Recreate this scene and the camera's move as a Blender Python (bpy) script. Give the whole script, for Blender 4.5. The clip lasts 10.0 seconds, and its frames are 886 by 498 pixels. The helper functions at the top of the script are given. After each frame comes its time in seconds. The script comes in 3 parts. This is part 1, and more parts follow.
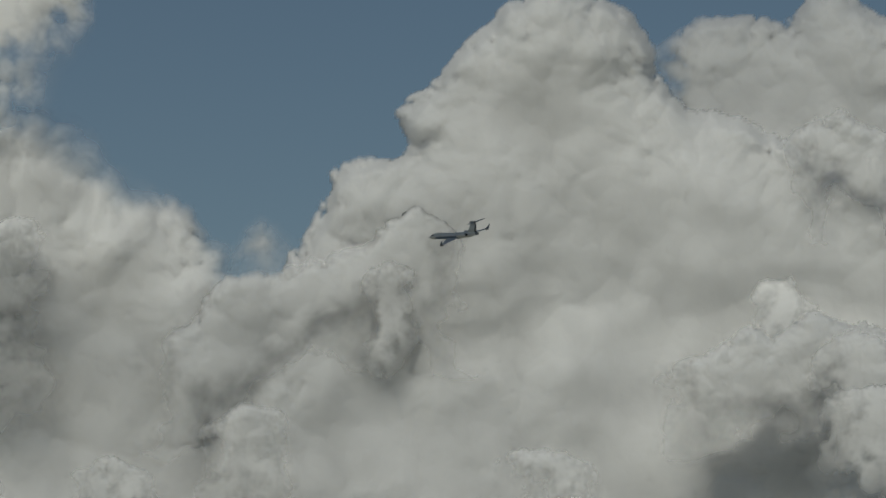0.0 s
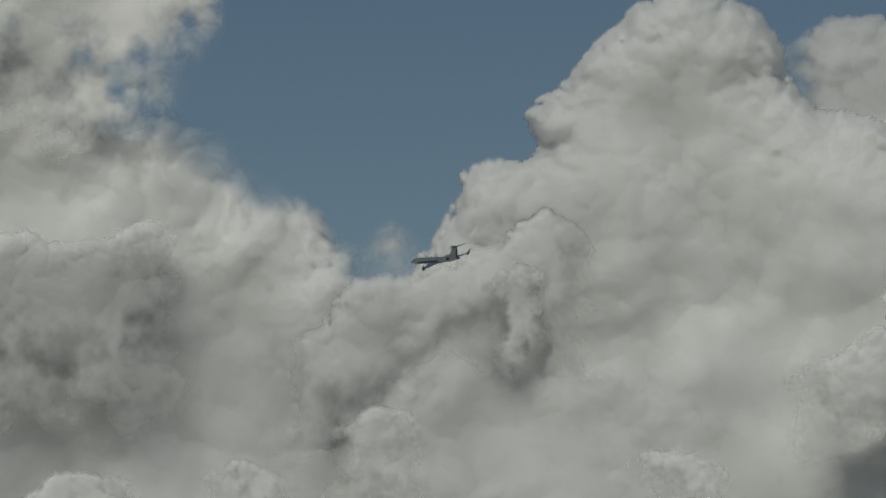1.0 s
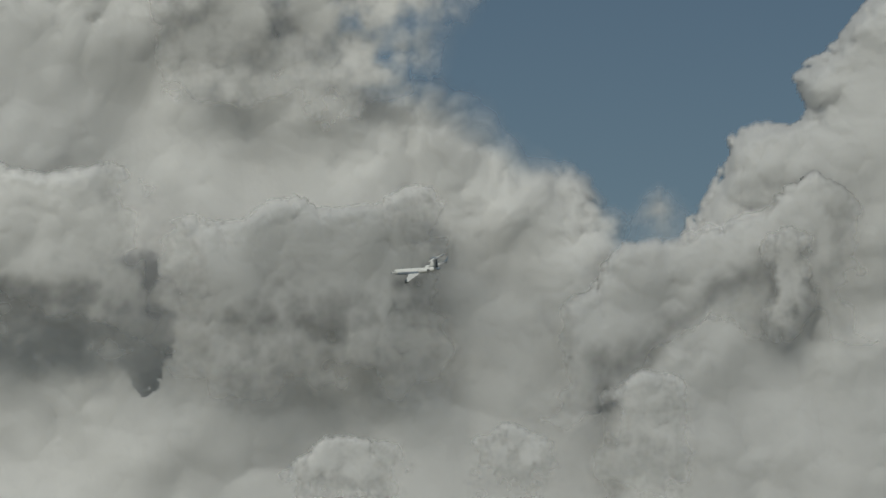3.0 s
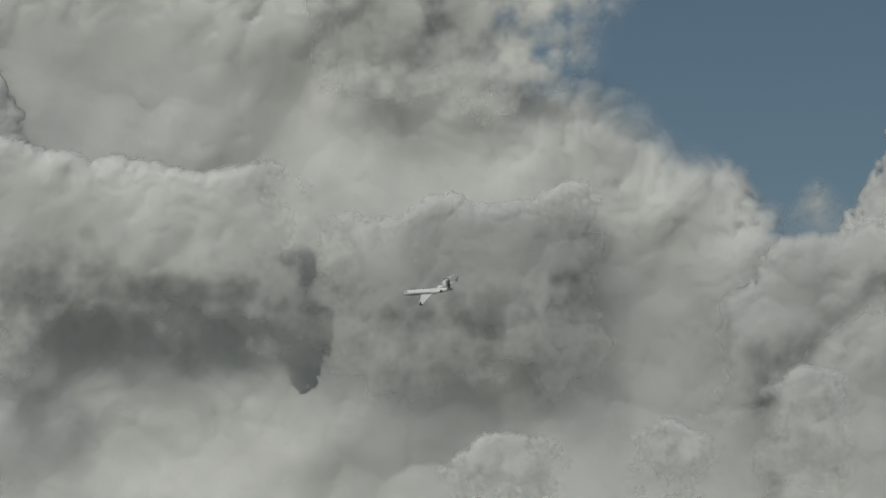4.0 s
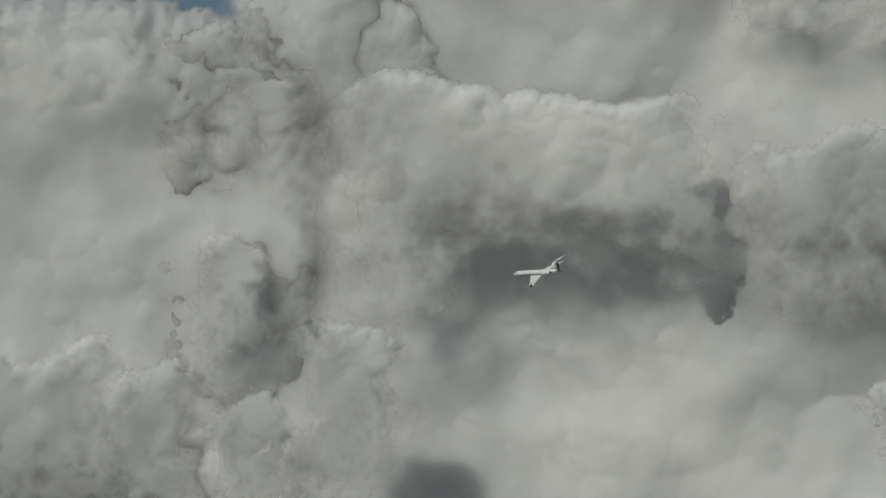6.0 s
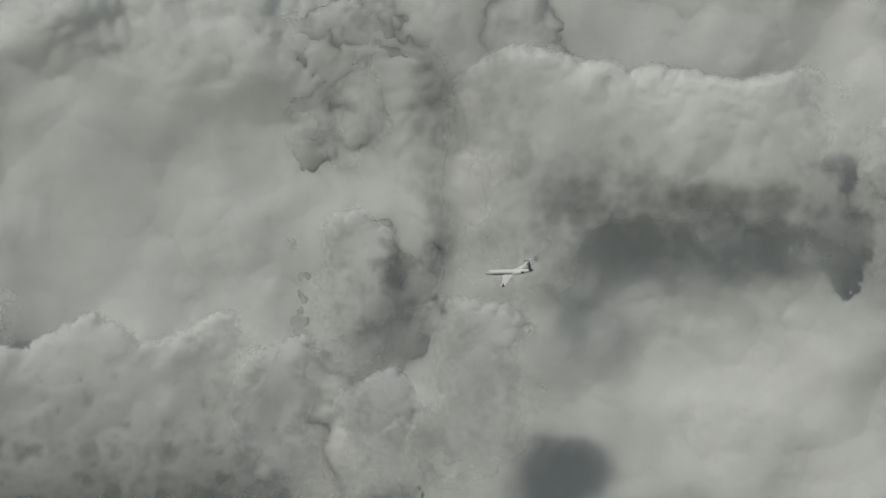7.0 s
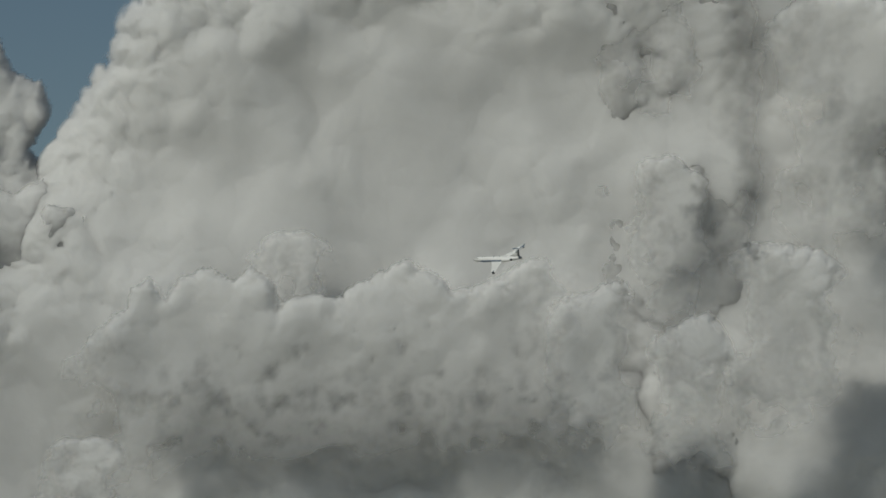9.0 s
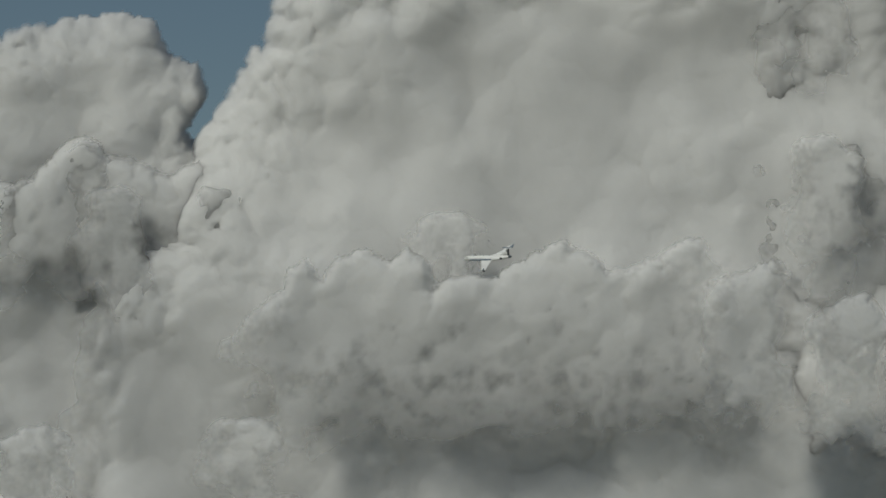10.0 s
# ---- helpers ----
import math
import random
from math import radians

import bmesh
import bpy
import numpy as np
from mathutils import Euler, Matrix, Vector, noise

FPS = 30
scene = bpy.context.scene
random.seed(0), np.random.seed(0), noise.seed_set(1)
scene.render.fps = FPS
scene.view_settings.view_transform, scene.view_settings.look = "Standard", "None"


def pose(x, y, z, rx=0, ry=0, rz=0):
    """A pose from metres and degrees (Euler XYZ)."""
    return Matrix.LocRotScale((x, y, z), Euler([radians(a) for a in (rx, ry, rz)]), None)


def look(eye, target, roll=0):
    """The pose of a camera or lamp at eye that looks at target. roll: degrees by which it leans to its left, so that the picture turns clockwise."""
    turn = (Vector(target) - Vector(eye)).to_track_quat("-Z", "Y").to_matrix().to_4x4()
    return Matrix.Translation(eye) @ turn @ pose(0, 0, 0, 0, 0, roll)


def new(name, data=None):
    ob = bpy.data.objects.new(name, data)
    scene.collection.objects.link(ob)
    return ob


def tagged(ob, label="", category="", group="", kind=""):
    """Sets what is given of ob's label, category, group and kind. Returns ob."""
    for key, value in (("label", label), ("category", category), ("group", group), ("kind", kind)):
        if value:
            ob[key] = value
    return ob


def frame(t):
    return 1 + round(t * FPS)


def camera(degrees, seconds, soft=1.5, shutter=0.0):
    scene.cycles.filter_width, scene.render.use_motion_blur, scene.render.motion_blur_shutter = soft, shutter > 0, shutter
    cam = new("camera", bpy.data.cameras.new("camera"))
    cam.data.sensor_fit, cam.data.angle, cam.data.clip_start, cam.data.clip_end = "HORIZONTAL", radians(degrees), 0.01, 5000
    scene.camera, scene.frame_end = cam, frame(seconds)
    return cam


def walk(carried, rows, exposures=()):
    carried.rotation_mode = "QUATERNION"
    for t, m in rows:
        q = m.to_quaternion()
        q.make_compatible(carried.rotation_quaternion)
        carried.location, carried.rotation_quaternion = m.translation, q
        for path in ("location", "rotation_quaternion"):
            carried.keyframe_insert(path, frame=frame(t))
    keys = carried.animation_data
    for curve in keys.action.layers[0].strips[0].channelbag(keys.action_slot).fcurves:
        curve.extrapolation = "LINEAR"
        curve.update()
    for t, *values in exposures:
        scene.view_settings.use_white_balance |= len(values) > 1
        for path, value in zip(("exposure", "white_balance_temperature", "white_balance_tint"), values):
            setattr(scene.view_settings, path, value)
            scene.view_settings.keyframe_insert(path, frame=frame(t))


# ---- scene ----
cam = camera(12.0, 10.0, soft=1.5)
EYE = (0.0, 0.0, 1.7)


def aim(yaw, pitch, roll):
    """A camera at the eye, turned left by yaw, up by pitch and leaning by roll, in degrees."""
    return pose(*EYE, 0, 0, yaw) @ pose(0, 0, 0, 90 + pitch) @ pose(0, 0, 0, 0, 0, roll)


PATH = [
    (0.0, aim(-0.000, 7.431, -0.089)),
    (0.5, aim(0.925, 7.419, -0.105)),
    (1.0, aim(1.776, 7.456, -0.089)),
    (1.5, aim(2.553, 7.408, -0.018)),
    (2.0, aim(3.482, 7.262, 0.105)),
    (2.5, aim(4.470, 7.037, 0.135)),
    (4.0, aim(7.601, 6.909, 0.037)),
    (4.5, aim(8.982, 6.830, -0.133)),
    (5.0, aim(10.618, 6.552, -0.042)),
    (5.5, aim(11.968, 6.260, -0.029)),
    (6.0, aim(13.259, 5.975, 0.110)),
    (7.5, aim(15.711, 5.482, 0.028)),
    (8.0, aim(16.659, 5.263, 0.002)),
    (8.5, aim(17.973, 5.109, 0.036)),
    (9.0, aim(19.239, 4.931, -0.002)),
    (9.5, aim(20.326, 4.784, -0.006)),
    (10.0, aim(21.364, 4.665, -0.014)),
]
walk(cam, PATH, exposures=[(0.0, -1.08, 6400, 3), (10.0, -1.08, 6400, 3)])

# ---- light: a high sun behind and above the viewer, a clear sky between the clouds ----
SUN_TURN, SUN_HEIGHT = 192.0, 33.0      # degrees clockwise from +y, degrees above the horizon
TO_SUN = Vector((math.sin(radians(SUN_TURN)) * math.cos(radians(SUN_HEIGHT)),
                 math.cos(radians(SUN_TURN)) * math.cos(radians(SUN_HEIGHT)),
                 math.sin(radians(SUN_HEIGHT))))
world = bpy.data.worlds.new("sky")
scene.world = world
world.use_nodes = True
sky = world.node_tree.nodes.new("ShaderNodeTexSky")
sky.sky_type, sky.sun_disc = "NISHITA", False
sky.sun_elevation, sky.sun_rotation = radians(SUN_HEIGHT), radians(SUN_TURN)
sky.altitude, sky.air_density, sky.dust_density, sky.ozone_density = 1500.0, 1.0, 0.0, 0.3
back = world.node_tree.nodes["Background"]
back.inputs["Strength"].default_value = 0.055
world.node_tree.links.new(sky.outputs[0], back.inputs["Color"])
sun = new("sun", bpy.data.lights.new("sun", "SUN"))
sun.data.energy, sun.data.angle, sun.data.color = 4.6, radians(1.5), (1.0, 0.94, 0.85)
sun.matrix_world = look((0, 0, 3000), Vector((0, 0, 3000)) - TO_SUN)


# ---- materials ----
def material(name, colour, rough=0.5, metal=0.0):
    mat = bpy.data.materials.new(name)
    mat.use_nodes = True
    shader = mat.node_tree.nodes["Principled BSDF"]
    shader.inputs["Base Color"].default_value = (*colour, 1)
    shader.inputs["Roughness"].default_value = rough
    shader.inputs["Metallic"].default_value = metal
    return mat, mat.node_tree, shader


def mottled(mat, low, high, size, where="Object", detail=6.0, second=None):
    """Lets the base colour wander between two tones in patches of the given size in metres."""
    tree, shader = mat.node_tree, mat.node_tree.nodes["Principled BSDF"]
    place = tree.nodes.new("ShaderNodeTexCoord")
    wander = tree.nodes.new("ShaderNodeTexNoise")
    wander.inputs["Scale"].default_value, wander.inputs["Detail"].default_value = 1 / size, detail
    ramp = tree.nodes.new("ShaderNodeValToRGB")
    ramp.color_ramp.elements[0].position, ramp.color_ramp.elements[1].position = 0.35, 0.65
    ramp.color_ramp.elements[0].color, ramp.color_ramp.elements[1].color = (*low, 1), (*high, 1)
    tree.links.new(place.outputs[where], wander.inputs["Vector"])
    tree.links.new(wander.outputs["Fac"], ramp.inputs["Fac"])
    tree.links.new(ramp.outputs["Color"], shader.inputs["Base Color"])
    return place, wander, ramp


def vapour_material(name, creep):
    """Water droplets: nearly white, no gloss, light creeps far through, fine curls at two sizes, thin where the density is low."""
    mat, tree, shader = material(name, (0.9, 0.9, 0.9), 1.0)
    shader.inputs["Specular IOR Level"].default_value = 0.0
    shader.inputs["Subsurface Weight"].default_value = 1.0
    shader.inputs["Subsurface Radius"].default_value = (1.0, 1.0, 1.0)
    shader.inputs["Subsurface Scale"].default_value = creep
    place, _, _ = mottled(mat, (0.80, 0.80, 0.80), (0.86, 0.86, 0.86), 60.0)
    height = None
    for size, strength in ((26.0, 0.2), (9.0, 0.15)):
        curl = tree.nodes.new("ShaderNodeTexNoise")
        curl.inputs["Scale"].default_value, curl.inputs["Detail"].default_value = 1 / size, 5.0
        bump = tree.nodes.new("ShaderNodeBump")
        bump.inputs["Strength"].default_value, bump.inputs["Distance"].default_value = strength, size * 0.25
        tree.links.new(place.outputs["Object"], curl.inputs["Vector"])
        tree.links.new(curl.outputs["Fac"], bump.inputs["Height"])
        if height:
            tree.links.new(height, bump.inputs["Normal"])
        height = bump.outputs["Normal"]
    tree.links.new(height, shader.inputs["Normal"])
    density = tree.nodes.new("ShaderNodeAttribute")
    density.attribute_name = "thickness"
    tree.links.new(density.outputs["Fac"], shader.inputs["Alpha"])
    return mat


VAPOUR = vapour_material("cloud_vapour", 60.0)
HEAD_VAPOUR = vapour_material("cloud_head_vapour", 45.0)
GRASS, _, _ = material("pale_dry_ground", (0.24, 0.23, 0.20), 0.95)
mottled(GRASS, (0.19, 0.19, 0.16), (0.28, 0.27, 0.23), 25.0)
WHITE, _, _ = material("white_paint", (0.78, 0.79, 0.79), 0.35)
mottled(WHITE, (0.75, 0.76, 0.76), (0.80, 0.81, 0.81), 1.3)
# blue-grey paint, darkened further to stand for shade on the lower sides
GREY_SHADED, _, _ = material("blue_grey_shaded_paint", (0.19, 0.23, 0.28), 0.4)
mottled(GREY_SHADED, (0.17, 0.21, 0.26), (0.21, 0.25, 0.30), 0.9)
DARK, _, _ = material("dark_slate_tone", (0.035, 0.04, 0.05), 0.45)
mottled(DARK, (0.03, 0.035, 0.045), (0.05, 0.055, 0.065), 0.4)
# slate grey for the nose cap; on the rudder it stands for shade
SLATE, _, _ = material("slate_tone", (0.13, 0.15, 0.18), 0.45)
mottled(SLATE, (0.11, 0.13, 0.16), (0.16, 0.18, 0.21), 0.5)
GLASS, _, _ = material("dark_glazing", (0.01, 0.012, 0.015), 0.08)
METAL, _, _ = material("bare_metal", (0.45, 0.44, 0.42), 0.3, 1.0)
mottled(METAL, (0.38, 0.37, 0.35), (0.50, 0.49, 0.47), 0.3)


# ---- the ground, one sheet to the horizon ----
def ground():
    bm = bmesh.new()
    rings = [0, 30, 120, 400, 1000, 2200, 4800, 12000, 40000]
    loops = []
    for k, r in enumerate(rings[1:]):
        loops.append([bm.verts.new((r * math.cos(a * math.tau / 64), r * math.sin(a * math.tau / 64),
                                    0.0 if r < 200 else 4.0 * noise.noise((r * 0.003, a * 0.4, 2.0)) - 2.0)) for a in range(64)])
    middle = bm.verts.new((0, 0, 0))
    for a in range(64):
        bm.faces.new((middle, loops[0][a], loops[0][(a + 1) % 64]))
        for inner, outer in zip(loops, loops[1:]):
            bm.faces.new((inner[a], outer[a], outer[(a + 1) % 64], inner[(a + 1) % 64]))
    mesh = bpy.data.meshes.new("ground")
    bm.to_mesh(mesh)
    bm.free()
    mesh.materials.append(GRASS)
    return tagged(new("ground", mesh), "pale dry open ground under the sky", "ground", kind="structure")


ground()


# ---- clouds ----
def gaps(points, line, closed=False):
    """For each point: how far from a line of straight pieces it lies."""
    a = np.asarray(line)
    b = np.roll(a, -1, 0)
    if not closed:
        a, b = a[:-1], b[:-1]
    best = np.full(len(points), 1e9)
    for p, q in zip(a, b):
        pq = q - p
        rel = points - p
        s = np.clip(rel @ pq / max(pq @ pq, 1e-12), 0, 1)
        best = np.minimum(best, np.hypot(*(rel - s[:, None] * pq).T))
    return best


def inside(points, outline):
    odd = np.zeros(len(points), bool)
    x, y = points.T
    for a, b in zip(outline, np.roll(outline, -1, 0)):
        odd ^= ((a[1] > y) != (b[1] > y)) & (x < (b[0] - a[0]) * (y - a[1]) / (b[1] - a[1] + 1e-12) + a[0])
    return odd


def depth_in(points, outline):
    """How deep inside the outline each point lies (negative: outside)."""
    gap = gaps(points, outline, True)
    return np.where(inside(points, outline), gap, -gap)


def along(azimuth, height, dist):
    """The place in that direction (degrees, azimuth to the left of +y) at that distance from the eye."""
    az, el = np.radians(azimuth), np.radians(height)
    return np.stack([-np.sin(az) * np.cos(el) * dist, np.cos(az) * np.cos(el) * dist, np.sin(el) * dist + EYE[2]], -1)


def chance(i, j, seed):
    """A random share for each cell i, j."""
    h = (i.astype(np.int64) * 374761393 + j.astype(np.int64) * 668265263 + seed * 974711) & 0xFFFFFFFF
    h = ((h ^ (h >> 13)) * 1274126177) & 0xFFFFFFFF
    h = ((h ^ (h >> 16)) * 2246822519) & 0xFFFFFFFF
    return (h ^ (h >> 15)) / 4294967296.0


def drift(u, v, size, seed, octaves=3):
    """Smooth wandering between -1 and 1, in patches of the given size."""
    total, weight = np.zeros_like(u), 0.0
    for k in range(octaves):
        x, y = u / size * 2 ** k, v / size * 2 ** k
        i, j = np.floor(x), np.floor(y)
        a, b = x - i, y - j
        a, b = a * a * a * (a * (6 * a - 15) + 10), b * b * b * (b * (6 * b - 15) + 10)
        low = chance(i, j, seed + k) * (1 - a) + chance(i + 1, j, seed + k) * a
        high = chance(i, j + 1, seed + k) * (1 - a) + chance(i + 1, j + 1, seed + k) * a
        total += (low * (1 - b) + high * b) * 0.5 ** k
        weight += 0.5 ** k
    return 2 * total / weight - 1


def domes(u, v, size, seed):
    """Round heads crowded side by side with creases between them, heights 0 to 1."""
    x, y = u / size, v / size
    i, j = np.floor(x), np.floor(y)
    best = np.zeros_like(u)
    for di in (-1, 0, 1):
        for dj in (-1, 0, 1):
            p, q = i + di, j + dj
            r = 0.7 + 0.45 * chance(p, q, seed + 3)
            gone = ((x - p - chance(p, q, seed + 1)) ** 2 + (y - q - chance(p, q, seed + 2)) ** 2) / (r * r)
            best = np.maximum(best, np.sqrt(np.clip(1 - gone, 0, 1)) * r)
    return best


def step(x):
    x = np.clip(x, 0, 1)
    return x * x * (3 - 2 * x)


cloud_count = 0


def cumulus(dist, crest, base, size, label, soft=0.05, fade=1.2, lean=0.0, head=False, reach=0.0):
    """One cumulus cloud: its crest in degrees of azimuth and height, the height of its base, the size of its
    billows in degrees. A closed body, round towards the crest, its front and back swollen into heads on heads;
    the vapour thins out over soft degrees at the crest and over fade degrees towards the base and the flanks,
    and the front recedes downwards by lean. A head is dense along its crest alone and melts into what lies behind it."""
    global cloud_count
    cloud_count += 1
    seed = 1000 * cloud_count
    crest = np.array(crest)
    outline = np.array([*crest, (crest[-1][0], base), (crest[0][0], base)])
    low, high = outline.min(0) - 0.3 * size, outline.max(0) + 0.3 * size
    pitch = 0.034 if np.prod(high - low) > 30 else 0.022
    nu, nv = ((high - low) / pitch).astype(int) + 2
    u, v = (g.ravel() for g in np.meshgrid(low[0] + np.arange(nu) * pitch, low[1] + np.arange(nv) * pitch))
    here = np.stack([u, v], -1)
    # irregular heads: the pattern is stirred before it is read
    wu = u + 0.35 * size * drift(u, v, 1.1 * size, seed) + 0.06 * size * drift(u, v, 0.25 * size, seed + 7)
    wv = v + 0.35 * size * drift(u, v, 1.1 * size, seed + 13) + 0.06 * size * drift(u, v, 0.25 * size, seed + 17)
    heads = [domes(wu, wv, size * share, seed + 20 + 5 * k) for k, share in enumerate((1.0, 0.5, 0.24, 0.12))]
    deep, rim = depth_in(here, outline), gaps(here, crest)
    lobes = sum(a * (h - 0.62) for a, h in zip((0.20, 0.17, 0.12, 0.07), heads)) * size
    deep = deep + lobes
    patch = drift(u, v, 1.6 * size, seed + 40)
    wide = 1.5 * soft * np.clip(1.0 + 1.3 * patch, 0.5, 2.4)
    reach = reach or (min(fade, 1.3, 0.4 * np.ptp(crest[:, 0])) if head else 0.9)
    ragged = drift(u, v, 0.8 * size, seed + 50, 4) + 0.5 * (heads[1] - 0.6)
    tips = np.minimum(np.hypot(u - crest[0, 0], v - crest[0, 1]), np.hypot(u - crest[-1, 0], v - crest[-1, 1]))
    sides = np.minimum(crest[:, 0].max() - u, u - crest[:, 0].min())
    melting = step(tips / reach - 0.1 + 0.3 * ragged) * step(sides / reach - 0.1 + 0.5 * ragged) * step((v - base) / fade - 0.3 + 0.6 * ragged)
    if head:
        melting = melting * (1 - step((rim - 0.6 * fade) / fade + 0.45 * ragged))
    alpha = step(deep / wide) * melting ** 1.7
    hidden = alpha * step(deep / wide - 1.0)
    # the body's swelling, in degrees
    edge = np.clip(deep / (1.5 * size), 0, 1)
    swell = (0.45 if head else 1.0) * size * (edge * (2 - edge)) ** 0.75
    crisp = np.clip(0.22 + 0.9 * np.exp(-rim / (0.9 * size)) + 0.45 * patch, 0.1, 1.2)
    relief = 0.4 * drift(u, v, 2.2 * size, seed + 60, 2) + 0.3 * heads[0] * (0.5 + 0.5 * crisp)
    relief = relief + crisp * (0.24 * heads[1] + 0.13 * heads[2] + 0.06 * heads[3])
    relief = relief * (0.6 if head else 1.0) * size * np.clip(deep / (0.25 * size), 0, 1) - lean * rim
    metre = radians(1.0) * dist
    front = along(u, v, dist - metre * np.maximum(swell + relief, -0.3 * swell))
    behind = along(u, v, dist + metre * 0.8 * swell)
    grid = np.arange(nu * nv).reshape(nv, nu)
    quad = np.stack([grid[:-1, :-1], grid[:-1, 1:], grid[1:, 1:], grid[1:, :-1]], -1).reshape(-1, 4)
    quad = quad[((alpha[quad] > 0.004).any(1)) & (deep[quad] > 0).any(1)]
    # the back shares the rim with the front
    other = np.where(deep > 0, np.arange(nu * nv) + nu * nv, np.arange(nu * nv))
    faces = np.concatenate([quad[:, ::-1], other[quad[(hidden[quad] > 0.004).any(1)]] if head else other[quad]])
    used = np.unique(faces)
    slot = np.zeros(2 * nu * nv, np.int64)
    slot[used] = np.arange(len(used))
    places = np.concatenate([front, behind])[used]
    middle = places.mean(0)
    skin = bpy.data.meshes.new("cumulus_cloud")
    skin.vertices.add(len(used))
    skin.vertices.foreach_set("co", (places - middle).astype(np.float32).ravel())
    skin.loops.add(faces.size)
    skin.loops.foreach_set("vertex_index", slot[faces].astype(np.int32).ravel())
    skin.polygons.add(len(faces))
    skin.polygons.foreach_set("loop_start", np.arange(0, faces.size, 4, dtype=np.int32))
    skin.update(calc_edges=True)
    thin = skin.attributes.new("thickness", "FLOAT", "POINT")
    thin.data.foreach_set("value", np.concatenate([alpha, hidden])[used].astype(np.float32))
    skin.polygons.foreach_set("use_smooth", np.ones(len(skin.polygons), bool))
    skin.materials.append(HEAD_VAPOUR if head else VAPOUR)
    ob = new("cumulus_cloud", skin)
    ob.location = middle
    return tagged(ob, label, "cloud", "cumulus clouds")


def shade_cloud(middle, across, deep, density, label, seed, grain):
    """An added thin level layer of cloud high out of the view, with a slight thickness and ragged borders; it is there
    to dim the sun below it.
    """
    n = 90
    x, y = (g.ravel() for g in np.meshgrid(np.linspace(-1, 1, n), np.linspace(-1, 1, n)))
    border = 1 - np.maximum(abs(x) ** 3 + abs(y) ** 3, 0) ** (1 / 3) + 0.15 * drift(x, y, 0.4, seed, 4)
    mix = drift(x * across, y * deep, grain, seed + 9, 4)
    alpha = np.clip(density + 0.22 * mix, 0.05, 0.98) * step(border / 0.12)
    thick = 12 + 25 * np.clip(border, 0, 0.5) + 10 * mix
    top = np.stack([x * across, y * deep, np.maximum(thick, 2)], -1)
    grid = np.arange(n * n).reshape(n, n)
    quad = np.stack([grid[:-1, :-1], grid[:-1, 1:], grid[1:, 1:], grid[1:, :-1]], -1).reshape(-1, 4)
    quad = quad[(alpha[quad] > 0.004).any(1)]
    skin = bpy.data.meshes.new("shade_cloud")
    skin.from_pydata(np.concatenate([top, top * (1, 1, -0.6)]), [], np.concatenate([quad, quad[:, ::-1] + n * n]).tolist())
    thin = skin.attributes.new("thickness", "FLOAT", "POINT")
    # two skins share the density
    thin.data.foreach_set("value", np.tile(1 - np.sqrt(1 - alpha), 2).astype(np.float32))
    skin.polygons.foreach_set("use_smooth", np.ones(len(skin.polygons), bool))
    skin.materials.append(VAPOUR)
    ob = new("shade_cloud", skin)
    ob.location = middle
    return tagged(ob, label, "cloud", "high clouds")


cumulus(4539, [(-2.59, 9.6), (-2.82, 9.99), (-3.12, 10.26), (-3.51, 10.45), (-4.12, 10.53), (-4.74, 10.36), (-5.04, 10.78), (-5.51, 10.89), (-5.97, 10.46), (-6.58, 10.39), (-7.43, 9.31)],
        5.42, 0.65, "bright cream-white cumulus cloud behind the tall tower", fade=0.5)
cumulus(4446, [(3.72, 4.66), (2.79, 5.89), (2.33, 6.66), (2.03, 7.32), (1.72, 7.89), (1.49, 8.45), (1.1, 8.59), (0.55, 8.8), (0.57, 9.28), (0.1, 9.55), (-0.19, 9.94), (-0.51, 10.28), (-0.89, 10.73), (-1.36, 10.93), (-2.05, 10.83), (-2.59, 10.52), (-2.85, 10.06), (-3.05, 9.45), (-3.97, 9.07), (-5.12, 8.54), (-7.43, 8.16)],
        1.96, 0.84, "tall cream-white cumulus tower with a knobbly crown", fade=0.5)
cumulus(4364, [(-4.35, 8.38), (-4.74, 8.84), (-5.04, 9.11), (-5.43, 9.24), (-5.81, 9), (-6.27, 8.85), (-7.04, 8.31)],
        3.5, 0.61, "pale grey billowing cumulus cloud standing before the far bank", fade=1, lean=0.1, head=True)
cumulus(4486, [(17.55, 7.52), (16.24, 8.45), (16.13, 10.29), (13.71, 11.07), (10.63, 11.23), (8.33, 11.09), (6.79, 10.33), (6.34, 9.52), (6.02, 9.33), (5.56, 9.3), (5.12, 9.09), (4.65, 8.88), (4.27, 8.34), (3.81, 8.1), (3.35, 7.72), (2.96, 7.39), (2.41, 6.2), (1.72, 4.97)],
        0.04, 1.00, "broad hazy cream-grey cumulus slope descending to a blue gap", soft=0.35, fade=0.5)
cumulus(4400, [(9.6, 11.2), (8.02, 11.75), (6.79, 11.9), (5.56, 11.7), (4.8, 11.1), (4.72, 10.5), (4.95, 10.05), (5.2, 9.6), (5.3, 9.2), (5.6, 8.9)],
        8.1, 0.6, "ragged grey wisp of cloud above the slope", soft=0.45, fade=1.9, reach=0.12)
cumulus(4520, [(3.3, 7.0), (2.85, 7.6), (2.53, 7.95), (2.26, 7.8), (1.95, 7.5), (1.6, 6.9)],
        5.8, 0.4, "small hazy blue-grey cloud in the gap", soft=0.7, fade=0.5, reach=0.2)
cumulus(4413, [(16.55, 8.21), (16.36, 9.15), (16.17, 9.37), (15.4, 9.62), (14.78, 9.73), (14.17, 9.54), (13.63, 9.16), (13.09, 8.55), (12.63, 7.69)],
        5.42, 0.65, "bright cream cumulus crown beside a blue notch", fade=1, head=True)
